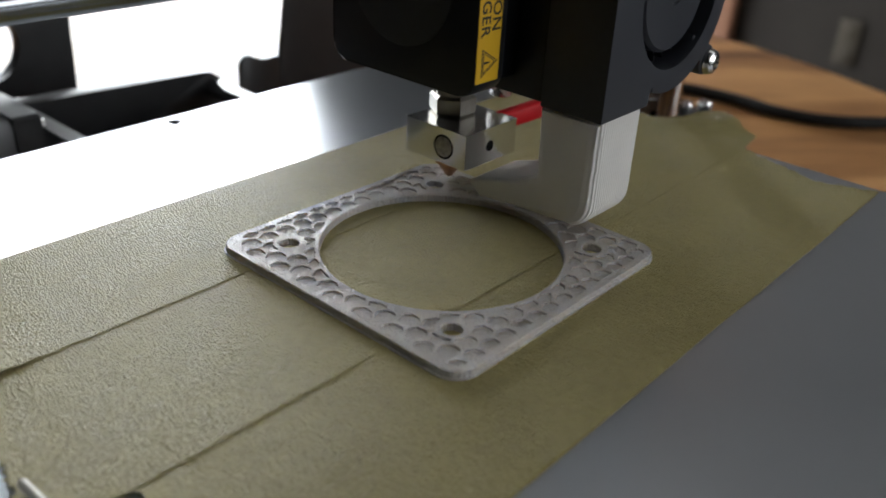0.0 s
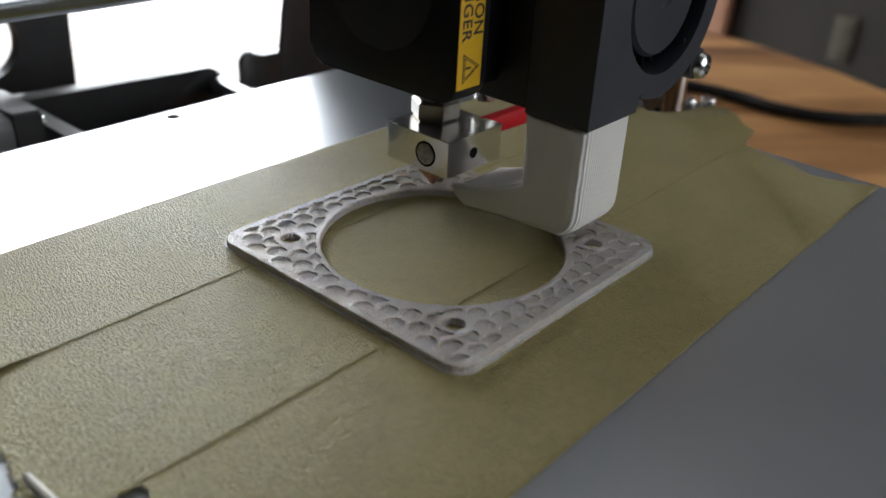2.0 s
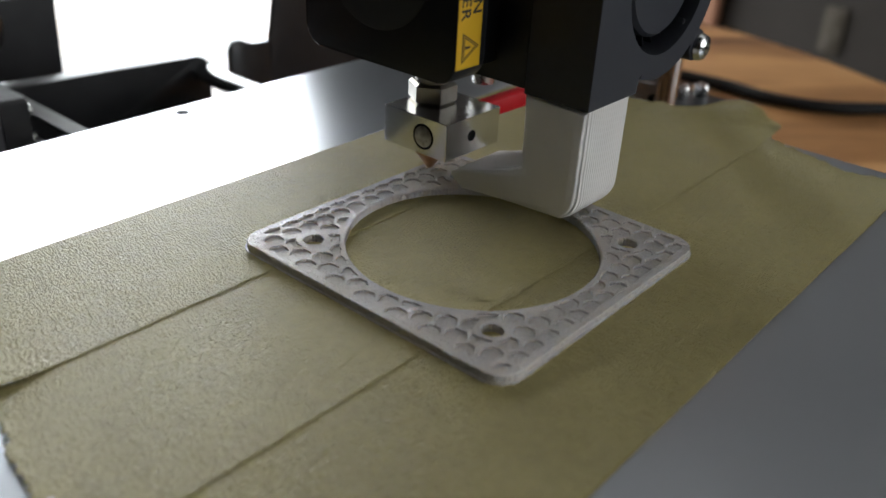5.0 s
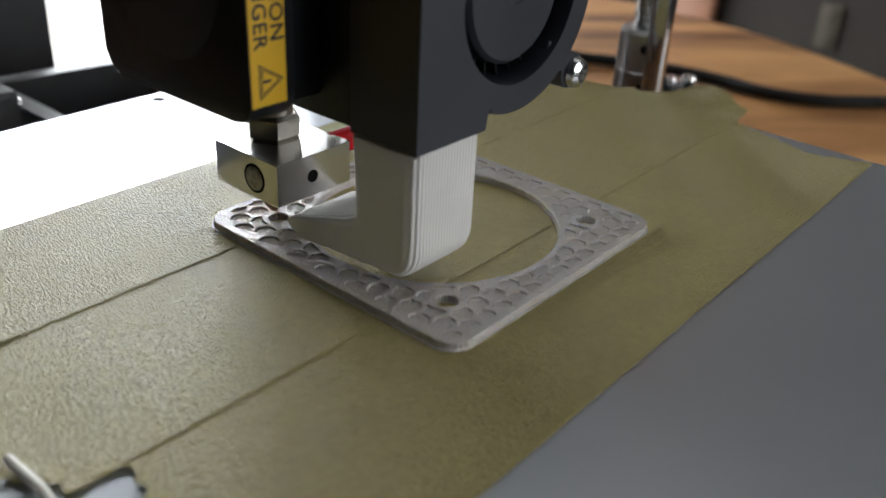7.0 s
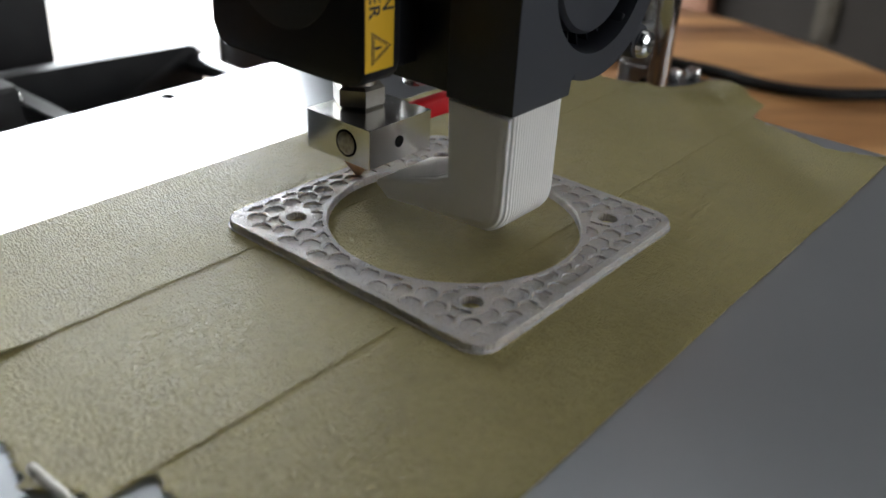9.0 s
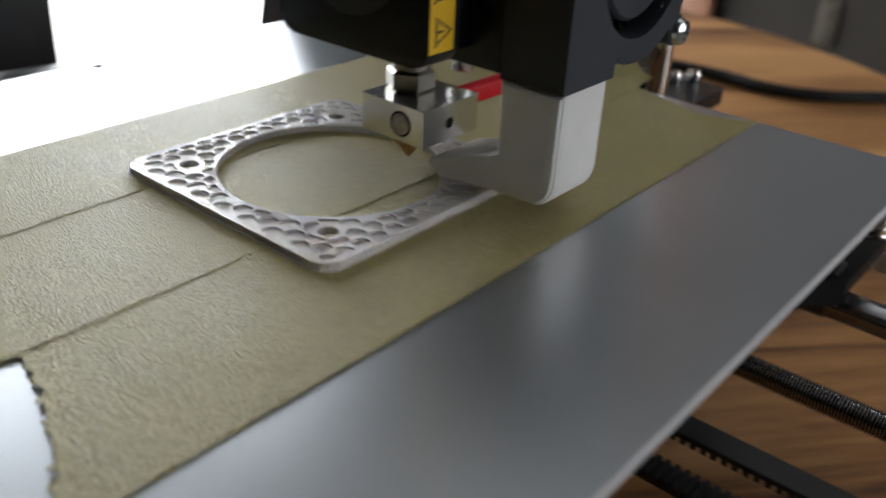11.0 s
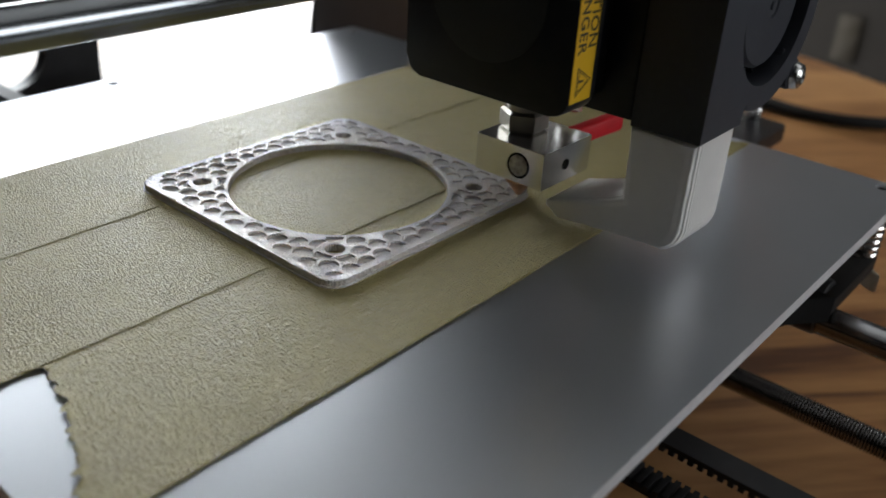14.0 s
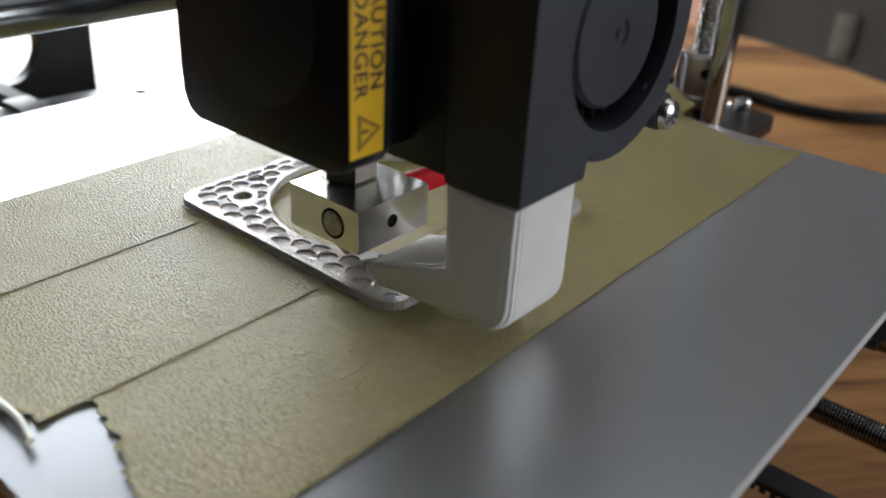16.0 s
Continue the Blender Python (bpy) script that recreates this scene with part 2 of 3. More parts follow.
def wood(name):
    m = bpy.data.materials.new(name)
    m.use_nodes = True
    nt = m.node_tree
    n, l = nt.nodes, nt.links
    p = n["Principled BSDF"]
    tc = n.new("ShaderNodeTexCoord")
    mp = n.new("ShaderNodeMapping")
    mp.inputs["Scale"].default_value = (1.0, 9.0, 1.0)
    turn = n.new("ShaderNodeVectorRotate")
    turn.rotation_type = "Z_AXIS"
    turn.inputs["Angle"].default_value = radians(GRAIN)
    l.new(tc.outputs["Object"], turn.inputs["Vector"])
    l.new(turn.outputs[0], mp.inputs["Vector"])
    a = n.new("ShaderNodeTexNoise")
    a.inputs["Scale"].default_value, a.inputs["Detail"].default_value, a.inputs["Distortion"].default_value = 3.4, 9, 1.3
    l.new(mp.outputs[0], a.inputs["Vector"])
    f = n.new("ShaderNodeTexNoise")
    f.inputs["Scale"].default_value, f.inputs["Detail"].default_value = 34, 6
    l.new(mp.outputs[0], f.inputs["Vector"])
    mix = n.new("ShaderNodeMath")
    mix.operation = "MULTIPLY_ADD"
    mix.inputs[1].default_value = 0.3
    l.new(f.outputs[0], mix.inputs[0])
    l.new(a.outputs[0], mix.inputs[2])
    r = n.new("ShaderNodeValToRGB")
    e = r.color_ramp.elements
    e[0].position, e[0].color = 0.48, (0.085, 0.031, 0.010, 1)
    e[1].position, e[1].color = 0.82, (0.41, 0.212, 0.080, 1)
    k = e.new(0.63)
    k.color = (0.25, 0.113, 0.038, 1)
    l.new(mix.outputs[0], r.inputs[0])
    l.new(r.outputs[0], p.inputs["Base Color"])
    p.inputs["Roughness"].default_value = 0.38
    b = n.new("ShaderNodeBump")
    b.inputs["Strength"].default_value, b.inputs["Distance"].default_value = 0.15, 0.0005
    l.new(mix.outputs[0], b.inputs["Height"])
    l.new(b.outputs[0], p.inputs["Normal"])
    return m


TAPE = crepe_tape("masking_tape")
PLATE = material("anodised_aluminium", (0.55, 0.57, 0.605), rough=0.34, metal=1.0, second=(0.575, 0.595, 0.63), scale=40, rough_var=0.02)
EDGE = material("cut_aluminium", (0.78, 0.78, 0.79), rough=0.55, metal=0.6, second=(0.66, 0.66, 0.68), scale=400)
BLOCK = material("milled_aluminium", (0.80, 0.80, 0.79), rough=0.24, metal=1.0, second=(0.74, 0.73, 0.71), scale=120, rough_var=0.04)
STEEL = material("steel", (0.66, 0.65, 0.63), rough=0.25, metal=1.0, second=(0.5, 0.5, 0.5), scale=500, rough_var=0.08)
CHROME = material("chrome_rod", (0.78, 0.79, 0.81), rough=0.12, metal=1.0, second=(0.66, 0.67, 0.68), scale=300, rough_var=0.05)
BRASS = material("brass", (0.62, 0.36, 0.18), rough=0.32, metal=1.0, second=(0.35, 0.17, 0.08), scale=500)
BLACK = material("black_plastic", (0.006, 0.007, 0.0100), spec=0.3, rough=0.38, second=(0.013, 0.0135, 0.015), scale=300, bump=0.06, bump_scale=2500, rough_var=0.08)
SATIN = material("satin_black_plastic", (0.025, 0.027, 0.035), rough=0.46, spec=0.5, second=(0.033, 0.035, 0.044), scale=700, bump=0.12, bump_scale=3200, rough_var=0.06)
BLACKMETAL = material("black_painted_metal", (0.014, 0.014, 0.015), rough=0.35, second=(0.022, 0.022, 0.023), scale=120, bump=0.05)
# Near-black that stands in for shade inside holes and under the bed.
DARK = material("recess_underside_shade", (0.006, 0.006, 0.006), rough=0.6, spec=0.12)
RUBBER = material("black_rubber", (0.02, 0.02, 0.021), rough=0.6, second=(0.03, 0.03, 0.031), scale=300, bump=0.1)
PRINT = bead_plastic("pale_grey_filament")
LAYERED = material("white_printed_plastic", (0.82, 0.79, 0.755), rough=0.42, second=(0.87, 0.84, 0.80), scale=150, sss=0.1)
YELLOW = material("yellow_sticker", (0.72, 0.42, 0.012), rough=0.4, second=(0.66, 0.37, 0.01), scale=300)
INK = material("black_ink", (0.02, 0.016, 0.012), rough=0.5)
RED = material("red_silicone", (0.50, 0.007, 0.013), rough=0.5, second=(0.42, 0.005, 0.009), scale=300, spec=0.2)
WOOD = wood("varnished_pine")
# Paler paint for an unseen stretch of wall that brightens the bed's reflection.
BOUNCEWALL = material("bounce_wall_paint", (0.062, 0.06, 0.058), rough=0.85, second=(0.075, 0.073, 0.07), scale=12, bump=0.1, bump_scale=300, spec=0.2)
# Wall grey cut to near-black: the room's dimness is in the colour.
WALL = material("dimmed_wall_paint", (0.0135, 0.011, 0.009), rough=0.8, spec=0.15, second=(0.018, 0.015, 0.0125), scale=12, bump=0.1, bump_scale=300)
CEIL = material("ceiling_paint", (0.80, 0.80, 0.79), rough=0.85, second=(0.84, 0.84, 0.83), scale=8)
FLOORM = material("floor_boards", (0.10, 0.07, 0.045), rough=0.5, second=(0.14, 0.10, 0.065), scale=14, stretch=(1, 6, 1))
IVORY = material("ivory_plastic", (0.03, 0.024, 0.016), rough=0.7, spec=0.2, second=(0.026, 0.021, 0.0145), scale=60)
DOORWOOD = material("stained_door_wood", (0.13, 0.055, 0.028), rough=0.55, second=(0.18, 0.08, 0.042), scale=22, stretch=(1, 6, 0.6))
WHITEPAINT = material("white_gloss_paint", (0.78, 0.78, 0.76), rough=0.35, second=(0.74, 0.74, 0.72), scale=20)
STRAND = material("ivory_filament", (0.72, 0.69, 0.60), rough=0.4, second=(0.66, 0.63, 0.54), scale=300)
OUTSIDE = glow("overcast_daylight", (0.96, 0.98, 1.0), 5.0)


def layer_lines(m, per_metre, strength):
    """Fine stacked layer ridges along the upright of a printed part."""
    nt = m.node_tree
    n, l = nt.nodes, nt.links
    tc = n.new("ShaderNodeTexCoord")
    w = n.new("ShaderNodeTexWave")
    w.wave_type, w.bands_direction = "BANDS", "X"
    w.inputs["Scale"].default_value = per_metre
    w.inputs["Distortion"].default_value = 1.2
    w.inputs["Detail"].default_value = 2
    w.inputs["Detail Scale"].default_value = 0.6
    l.new(tc.outputs["Object"], w.inputs["Vector"])
    b = n.new("ShaderNodeBump")
    b.inputs["Strength"].default_value, b.inputs["Distance"].default_value = strength, 0.0002
    l.new(w.outputs[0], b.inputs["Height"])
    l.new(b.outputs[0], n["Principled BSDF"].inputs["Normal"])


layer_lines(LAYERED, 400, 0.9)

# ---- the room ----
def wall(name, x0, x1, y0, y1, z0, z1, mat):
    return tagged(link_mesh(name, box(x0, x1, y0, y1, z0, z1), mat, smooth=False), kind="structure")


wall("floor", -190, 146, -176, 124, -90, -84, FLOORM)
wall("ceiling", -190, 146, -176, 124, 170, 176, CEIL)
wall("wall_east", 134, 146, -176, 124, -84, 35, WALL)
# Out of view: upper wall added as a paler reflector for the bed.
wall("wall_east_bounce", 134, 146, -176, 124, 35, 170, BOUNCEWALL)
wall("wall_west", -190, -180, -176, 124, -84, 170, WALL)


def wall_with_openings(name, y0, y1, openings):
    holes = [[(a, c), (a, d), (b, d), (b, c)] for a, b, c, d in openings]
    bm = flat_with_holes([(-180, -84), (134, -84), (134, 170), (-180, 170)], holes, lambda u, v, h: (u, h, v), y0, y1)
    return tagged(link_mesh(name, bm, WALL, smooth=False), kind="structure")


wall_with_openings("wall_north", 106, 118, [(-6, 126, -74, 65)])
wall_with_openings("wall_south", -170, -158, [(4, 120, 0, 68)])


def window(name, x0, x1, z0, z1, y, out, mullions):
    w = tagged(new(name), "white painted window frame with bright overcast sky outside", "window", kind="structure")
    for a, b, c, d in ((x0, x1, z0, z0 + 4), (x0, x1, z1 - 4, z1), (x0, x0 + 4, z0 + 4, z1 - 4), (x1 - 4, x1, z0 + 4, z1 - 4)):
        part("window_frame", box(a, b, y, y + 5, c, d, 0.3), WHITEPAINT, w)
    for mx in mullions:
        part("mullion", box(mx - 2, mx + 2, y + 0.5, y + 4.5, z0 + 4, z1 - 4, 0.3), WHITEPAINT, w)
    return w


window("window_1", -6, 126, -74, 65, 111.5, 1, ())
window("window_2", 4, 120, 0, 68, -169, -1, ())
tagged(link_mesh("backdrop", box(-260, 190, 150, 151, -120, 220), OUTSIDE, smooth=False), kind="structure")
tagged(link_mesh("backdrop", box(-80, 210, -231, -230, -60, 190), OUTSIDE, smooth=False), kind="structure")

# wall outlet and door casing on the far wall
outlet = empty("wall_outlet", "ivory plastic wall outlet plate on grey wall", "outlet")
outlet.matrix_world = Matrix.Translation(V(133.99, 31.6, -25.4))
part("cover_plate", prism(round_rect(-1.7, 1.7, -3.6, 3.6, 0.3), lambda u, v, h: (h, u, v), -0.5, 0, 0.15), IVORY, outlet)
for dz in (-1.9, 1.9):
    part("socket", prism(round_rect(-1.1, 1.1, dz - 1.0, dz + 1.0, 0.4), lambda u, v, h: (h, u, v), -0.65, -0.5, 0.04), IVORY, outlet)
casing = tagged(link_mesh("door_1", box(131.5, 134, 50.5, 61, -84, 120, 0.6), DOORWOOD), "reddish brown stained wooden door casing", "door", kind="structure")
part("stop_bead", box(130.9, 131.5, 58.0, 60.5, -84, 120, 0.2), DOORWOOD, casing)

# ---- the table ----
table = empty("round_table", "round varnished pine table with warm brown grain", "table")
rim = [(44.7, -3.0), (45.0, -2.6), (45.0, -0.5), (44.6, -0.1), (44.2, 0)]
part("tabletop", lathe((9, 24, -8.4), (0, 0, 1), [(43.5, -3.2)] + rim, seg=128), WOOD, table)
part("pedestal", lathe((9, 24, -84), (0, 0, 1), [(26, 0), (26, 2.5), (8, 6), (5, 14), (5, 58), (9, 68), (9, 72.3)], seg=40), WOOD, table)

CORD = material("black_cord", (0.006, 0.006, 0.006), rough=0.6, second=(0.009, 0.009, 0.009), scale=100, spec=0.2)
power_cable = sweep("power_cable", [(33, 20, -8.0), (36.5, 12.5, -8.0), (37.2, 8.8, -8.0), (37.0, 5.2, -8.0), (38.1, 2.5, -8.0), (40.3, 0.2, -8.0), (44, -3, -8.0)], 0.38, CORD)
tagged(power_cable, "black rubber power cable lying on the table", "cable")

plug = empty("cable_plug", "dark reddish plug with a thin cable on the table", "plug")
part("plug_body", lathe((32.2, 60.0, -7.5), (0.9, 0.2, 0), [(0.3, -2.0), (0.75, -1.7), (0.9, -0.6), (0.8, 0.8), (0.5, 1.6), (0.25, 2.2)], seg=20), material("dark_red_plastic", (0.07, 0.02, 0.018), rough=0.4, second=(0.05, 0.014, 0.012), scale=80), plug)
sweep("cord", [(34.0, 60.4, -7.6), (37, 60.5, -8.1), (41, 59.0, -8.15), (45, 56.0, -8.2)], 0.16, RUBBER, plug)

# ---- printer: frame, rods and drives that stand still ----
def thread(a, length, r, pitch, name, mat, parent, axis):
    """A threaded bar: rings of alternating radius."""
    rows, n = [], int(length / pitch)
    for k in range(n):
        rows += [(r * 0.86, k * pitch), (r, (k + .35) * pitch), (r, (k + .6) * pitch)]
    return part(name, lathe(a, axis, rows, seg=14), mat, parent, sharp=80)


RODX = 4.9
# Polished steel, darkened in place of the dim surroundings it reflects.
DIMSTEEL = material("dimmed_steel", (0.40, 0.40, 0.41), rough=0.2, metal=1.0, second=(0.32, 0.32, 0.33), scale=200)
y_rod = tagged(link_mesh("smooth_rod", tube((RODX - 0.1, -34, -2.8), (RODX - 0.1, 17.6, -2.8), 0.4, 28, bev=0.06), DIMSTEEL), "polished steel guide rod under the bed", "rod", "bed rods")
frame_rod = empty("threaded_rod", "threaded steel frame rod under the print bed", "rod")
thread((RODX - 0.2, -34, -5.5), 52, 0.36, 0.085, "thread", material("zinc_thread", (0.34, 0.335, 0.33), rough=0.2, metal=1.0, second=(0.26, 0.255, 0.25), scale=200), frame_rod, (0, 1, 0))
# Chrome greyed down: the dark room it would mirror is in the colour.
DIMCHROME = material("dimmed_chrome_rod", (0.27, 0.28, 0.29), rough=0.24, metal=1.0, second=(0.20, 0.21, 0.215), scale=60, stretch=(0.1, 1, 1), rough_var=0.06)
x_rod = tagged(link_mesh("smooth_rod", tube((-26, 4, 4.92), (12.5, 4, 4.92), 0.41, 32, bev=0.06), DIMCHROME), "chrome gantry rod above the bed, darkened as in a dim room", "rod", "gantry rods")

belt = empty("drive_belt", "black toothed rubber timing belt below the bed", "belt")


def belt_run(x, z, up):
    bm = box(x - 0.3, x + 0.3, -42, 30, z - 0.06, z + 0.06, 0.01, 1)
    me_v, me_f = [], []
    y = -41.5
    while y < 10:
        z0, z1 = (z + 0.05, z + 0.16) if up else (z - 0.16, z - 0.05)
        s = len(me_v)
        me_v += [(x - 0.3, y, z0), (x + 0.3, y, z0), (x + 0.3, y + 0.11, z0), (x - 0.3, y + 0.11, z0),
                 (x - 0.3, y, z1), (x + 0.3, y, z1), (x + 0.3, y + 0.11, z1), (x - 0.3, y + 0.11, z1)]
        me_f += [[s + i for i in q] for q in ((0, 3, 2, 1), (4, 5, 6, 7), (0, 1, 5, 4), (1, 2, 6, 5), (2, 3, 7, 6), (3, 0, 4, 7))]
        y += 0.2
    me = bpy.data.meshes.new("tmp")
    me.from_pydata([tuple(c * CM for c in v) for v in me_v], [], me_f)
    bm.from_mesh(me)
    bpy.data.meshes.remove(me)
    return bm


belt_upper = part("upper_run", belt_run(-3.16, -1.95, False), RUBBER, belt, smooth=False)
belt_lower = part("lower_run", belt_run(-3.40, -3.05, True), RUBBER, belt, smooth=False)

# z drive beside the bed: motor bracket, coupler, lead screw and rod
z_motor = empty("stepper_motor", "black stepper motor under a bracket beside the bed", "motor", "stepper motors")
part("body", box(9.3, 13.5, -1.3, 2.9, -5.6, -2.1, 0.3), BLACKMETAL, z_motor)
part("shaft", tube((11.4, 0.9, -2.1), (11.4, 0.9, -1.2), 0.25), STEEL, z_motor)
bracket = empty("motor_bracket", "black metal motor bracket with silver bolts", "bracket")
part("plate", flat_with_holes(round_rect(10.1, 15.05, -0.7, 2.2, 0.3), [arc(11.4, 0.9, 1.0, 0, 345, 22)], lambda u, v, h: (u, v, h), -2.1, -1.55), BLACK, bracket)
part("flange", box(10.4, 13.6, 2.0, 2.2, -8.4, -2.1, 0.05), BLACKMETAL, bracket)


def bolt(name, at, axis, r, h, parent, mat=STEEL, socket=True):
    rows = [(r * .9, 0), (r, h * .15), (r, h * .8), (r * .85, h)]
    if socket:
        rows += [(r * .5, h), (r * .5, h * .5)]
    return part(name, lathe(at, axis, rows, seg=18), mat, parent)


for bx, by in ((14.1, 0.95), (14.75, 0.5)):
    b0 = bolt("bolt", (bx, by, -1.55), (0, 0, 1), 0.27, 0.42, bracket)
lead = empty("lead_screw", "threaded steel lead screw in a grey coupler", "lead screw")
thread((11.4, 0.9, 0.6), 16, 0.4, 0.16, "screw", STEEL, lead, (0, 0, 1))
coupler = part("coupler", lathe((11.4, 0.9, -1.4), (0, 0, 1), [(0.72, 0), (0.8, 0.08), (0.8, 1.15), (0.76, 1.2), (0.76, 1.26), (0.8, 1.3), (0.8, 2.45), (0.72, 2.55)], seg=36),
               material("grey_coupler", (0.58, 0.58, 0.59), rough=0.28, metal=1.0, second=(0.5, 0.5, 0.51), scale=300), lead, "grey aluminium shaft coupler")
for zz in (-0.75, 0.6):
    # Dark discs carry the shade of the coupler's screw holes.
    part("grub_screw", tube((10.72, 0.42, zz), (10.85, 0.52, zz), 0.17, 16), DARK, coupler)
tagged(link_mesh("smooth_rod", tube((10.55, -0.1, -1.55), (10.55, -0.1, 18), 0.36, 28, bev=0.05), CHROME), "polished upright steel rod beside the bed", "rod", "upright rods")

# back of the printer
beam = empty("rear_crossbar", "black painted rear crossbar of the printer", "crossbar")
part("bar", prism([(-9, -8.4), (5.2, -8.4), (5.2, -2.6)] + arc(4.6, -2.68, 0.6, 0, 90, 6) + [(-9, -1.55)], lambda u, v, h: (u, h, v), 17.4, 18.2, 0.06), BLACKMETAL, beam)
part("base_plate", box(-8, 5.0, 9.5, 17.4, -4.3, -4.0, 0.05), BLACKMETAL, beam)
for x, y in ((3.6, 15.6), (2.7, 15.9)):
    bolt("bolt", (x, y, -4.0), (0, 0, 1), 0.22, 0.18, beam)
MOTORGREY = material("grey_motor_steel", (0.30, 0.30, 0.31), rough=0.5, metal=0.7, second=(0.25, 0.25, 0.26), scale=120)
y_motor = empty("stepper_motor", "silver and black stepper motor behind the bed", "motor", "stepper motors")
part("end_cap", prism(round_rect(14.6, 17.35, -5.4, -1.2, 0.15), lambda u, v, h: (h, u, v), -4.6, -3.7, 0.08), BLACKMETAL, y_motor)
part("body", prism(round_rect(14.7, 17.25, -5.35, -1.35, 0.4), lambda u, v, h: (h, u, v), -6.7, -4.6), MOTORGREY, y_motor)
part("end_cap", prism(round_rect(14.6, 17.35, -5.4, -1.2, 0.15), lambda u, v, h: (h, u, v), -7.9, -6.7, 0.08), BLACKMETAL, y_motor)
for zz in (-1.75, -3.0):
    bolt("bolt", (-3.7, 15.0, zz), (1, 0, 0), 0.22, 0.2, y_motor)
part("mount", box(-3.7, -3.1, 15.6, 17.35, -5.4, -2.9, 0.08), STEEL, y_motor)
motor_wire = sweep("motor_wire", [(-9, 12.5, -2.6), (-6, 12.9, -2.9), (-3.4, 13.2, -3.4), (-1.5, 13.6, -4.0)], 0.09, IVORY)
tagged(motor_wire, "thin pale wire by the stepper motor", "wire")

panel = empty("frame_panel", "black frame panel with a large round opening", "panel")
part("sheet", flat_with_holes([(-12, -8.4), (1.68, -8.4), (1.58, -3.4), (1.75, 3), (-12, 3)], [arc(-2.0, -1.15, 1.45, 0, 352, 44)], lambda u, v, h: (u, h, v), 22.6, 23.2), BLACKMETAL, panel)
psu = empty("control_box", "tall black control box behind the print bed", "box")
part("case", prism([(8.7, -8.4), (26, -8.4), (26, 18), (11.9, 18), (8.7, -2.2)], lambda u, v, h: (u, h, v), 17.8, 18.05, 0.03), BLACKMETAL, psu)
part("foot", prism([(6.55, -8.4), (8.68, -8.4), (8.68, -2.2), (7.65, -2.2)] + arc(7.0, -2.38, 0.47, 35, 180, 8), lambda u, v, h: (u, h, v), 17.8, 18.05, 0.03), BLACKMETAL, psu)

# ---- print bed (its origin lies under the middle of the printed part) ----
bed = empty("print_bed", "bare aluminium heated bed plate on springs", "print bed")
BX = -3.183
screws = [(0.48, 10.65), (10.78, -9.23), (10.7, 10.6), (-9.4, -9.2), (-9.4, 10.65)]
plate_loop = round_rect(-9.93, 11.2, -9.82, 11.12, 0.12, 3)
plate = part("plate", flat_with_holes(plate_loop, [arc(x, y, 0.19, 0, 340, 17) for x, y in screws], lambda u, v, h: (u, v, h), -0.3, 0), [PLATE, EDGE], bed, smooth=False)
for f in plate.data.polygons:
    if abs(f.normal.z) < 0.5:
        f.material_index = 1
for x, y in screws:
    s = part("screw", lathe((x, y, -0.28), (0, 0, 1), [(0.175, 0), (0.175, 0.2), (0.10, 0.24), (0.09, 0.14)], seg=16), BLACKMETAL, bed)
    part("stud", tube((x, y, -2.9), (x, y, -0.29), 0.15, 12), STEEL, bed)


def spring(x, y, z0, z1, r, wire, turns):
    bm = bmesh.new()
    n, m = turns * 18, 8
    rings = []
    for i in range(n + 1):
        a = i / 18 * math.tau
        c = Vector((x + r * math.cos(a), y + r * math.sin(a), z0 + (z1 - z0) * i / n))
        out = Vector((math.cos(a), math.sin(a), 0))
        rings.append([bm.verts.new((c + out * wire * math.cos(k * math.tau / m) + Vector((0, 0, wire * math.sin(k * math.tau / m)))) * CM) for k in range(m)])
    for p, q in zip(rings, rings[1:]):
        for k in range(m):
            bm.faces.new((p[k], p[(k + 1) % m], q[(k + 1) % m], q[k]))
    bm.faces.new(rings[0])
    bm.faces.new(rings[-1])
    return bm


part("spring", spring(10.65, -9.2, -1.95, -0.31, 0.36, 0.065, 8), STEEL, bed)
# Arm's near-black holds the bed's shade, its brown cast the table's bounce.
arm = part("arm", box(7.1, 10.9, -9.6, -8.5, -2.4, -1.95, 0.05), material("shaded_arm_metal", (0.012, 0.011, 0.0105), rough=0.55, spec=0.12, second=(0.016, 0.0145, 0.0135), scale=200), bed)
# Carriage bar in near-black: shade under the bed put into its colour.
part("crossbar", prism([(7.1, -9.7), (7.1, -8.4), (-4, -3), (-6, -3), (-6, -4.2), (6.2, -9.0)], lambda u, v, h: (u, v, h), -2.3, -1.6), DARK, bed)
part("bearing", tube((8.08, -9.3, -2.5), (8.08, -5.5, -2.5), 0.75, 24, bev=0.06), BLACKMETAL, bed)
wing = part("wing_nut", prism(round_rect(-0.35, 0.35, -0.12, 0.45, 0.1, 3), lambda u, v, h: (11.0 + u * 0.5, -9.5 + u * 0.7 + h, -2.55 - v), -0.09, 0.09, 0.03), STRAND, bed)

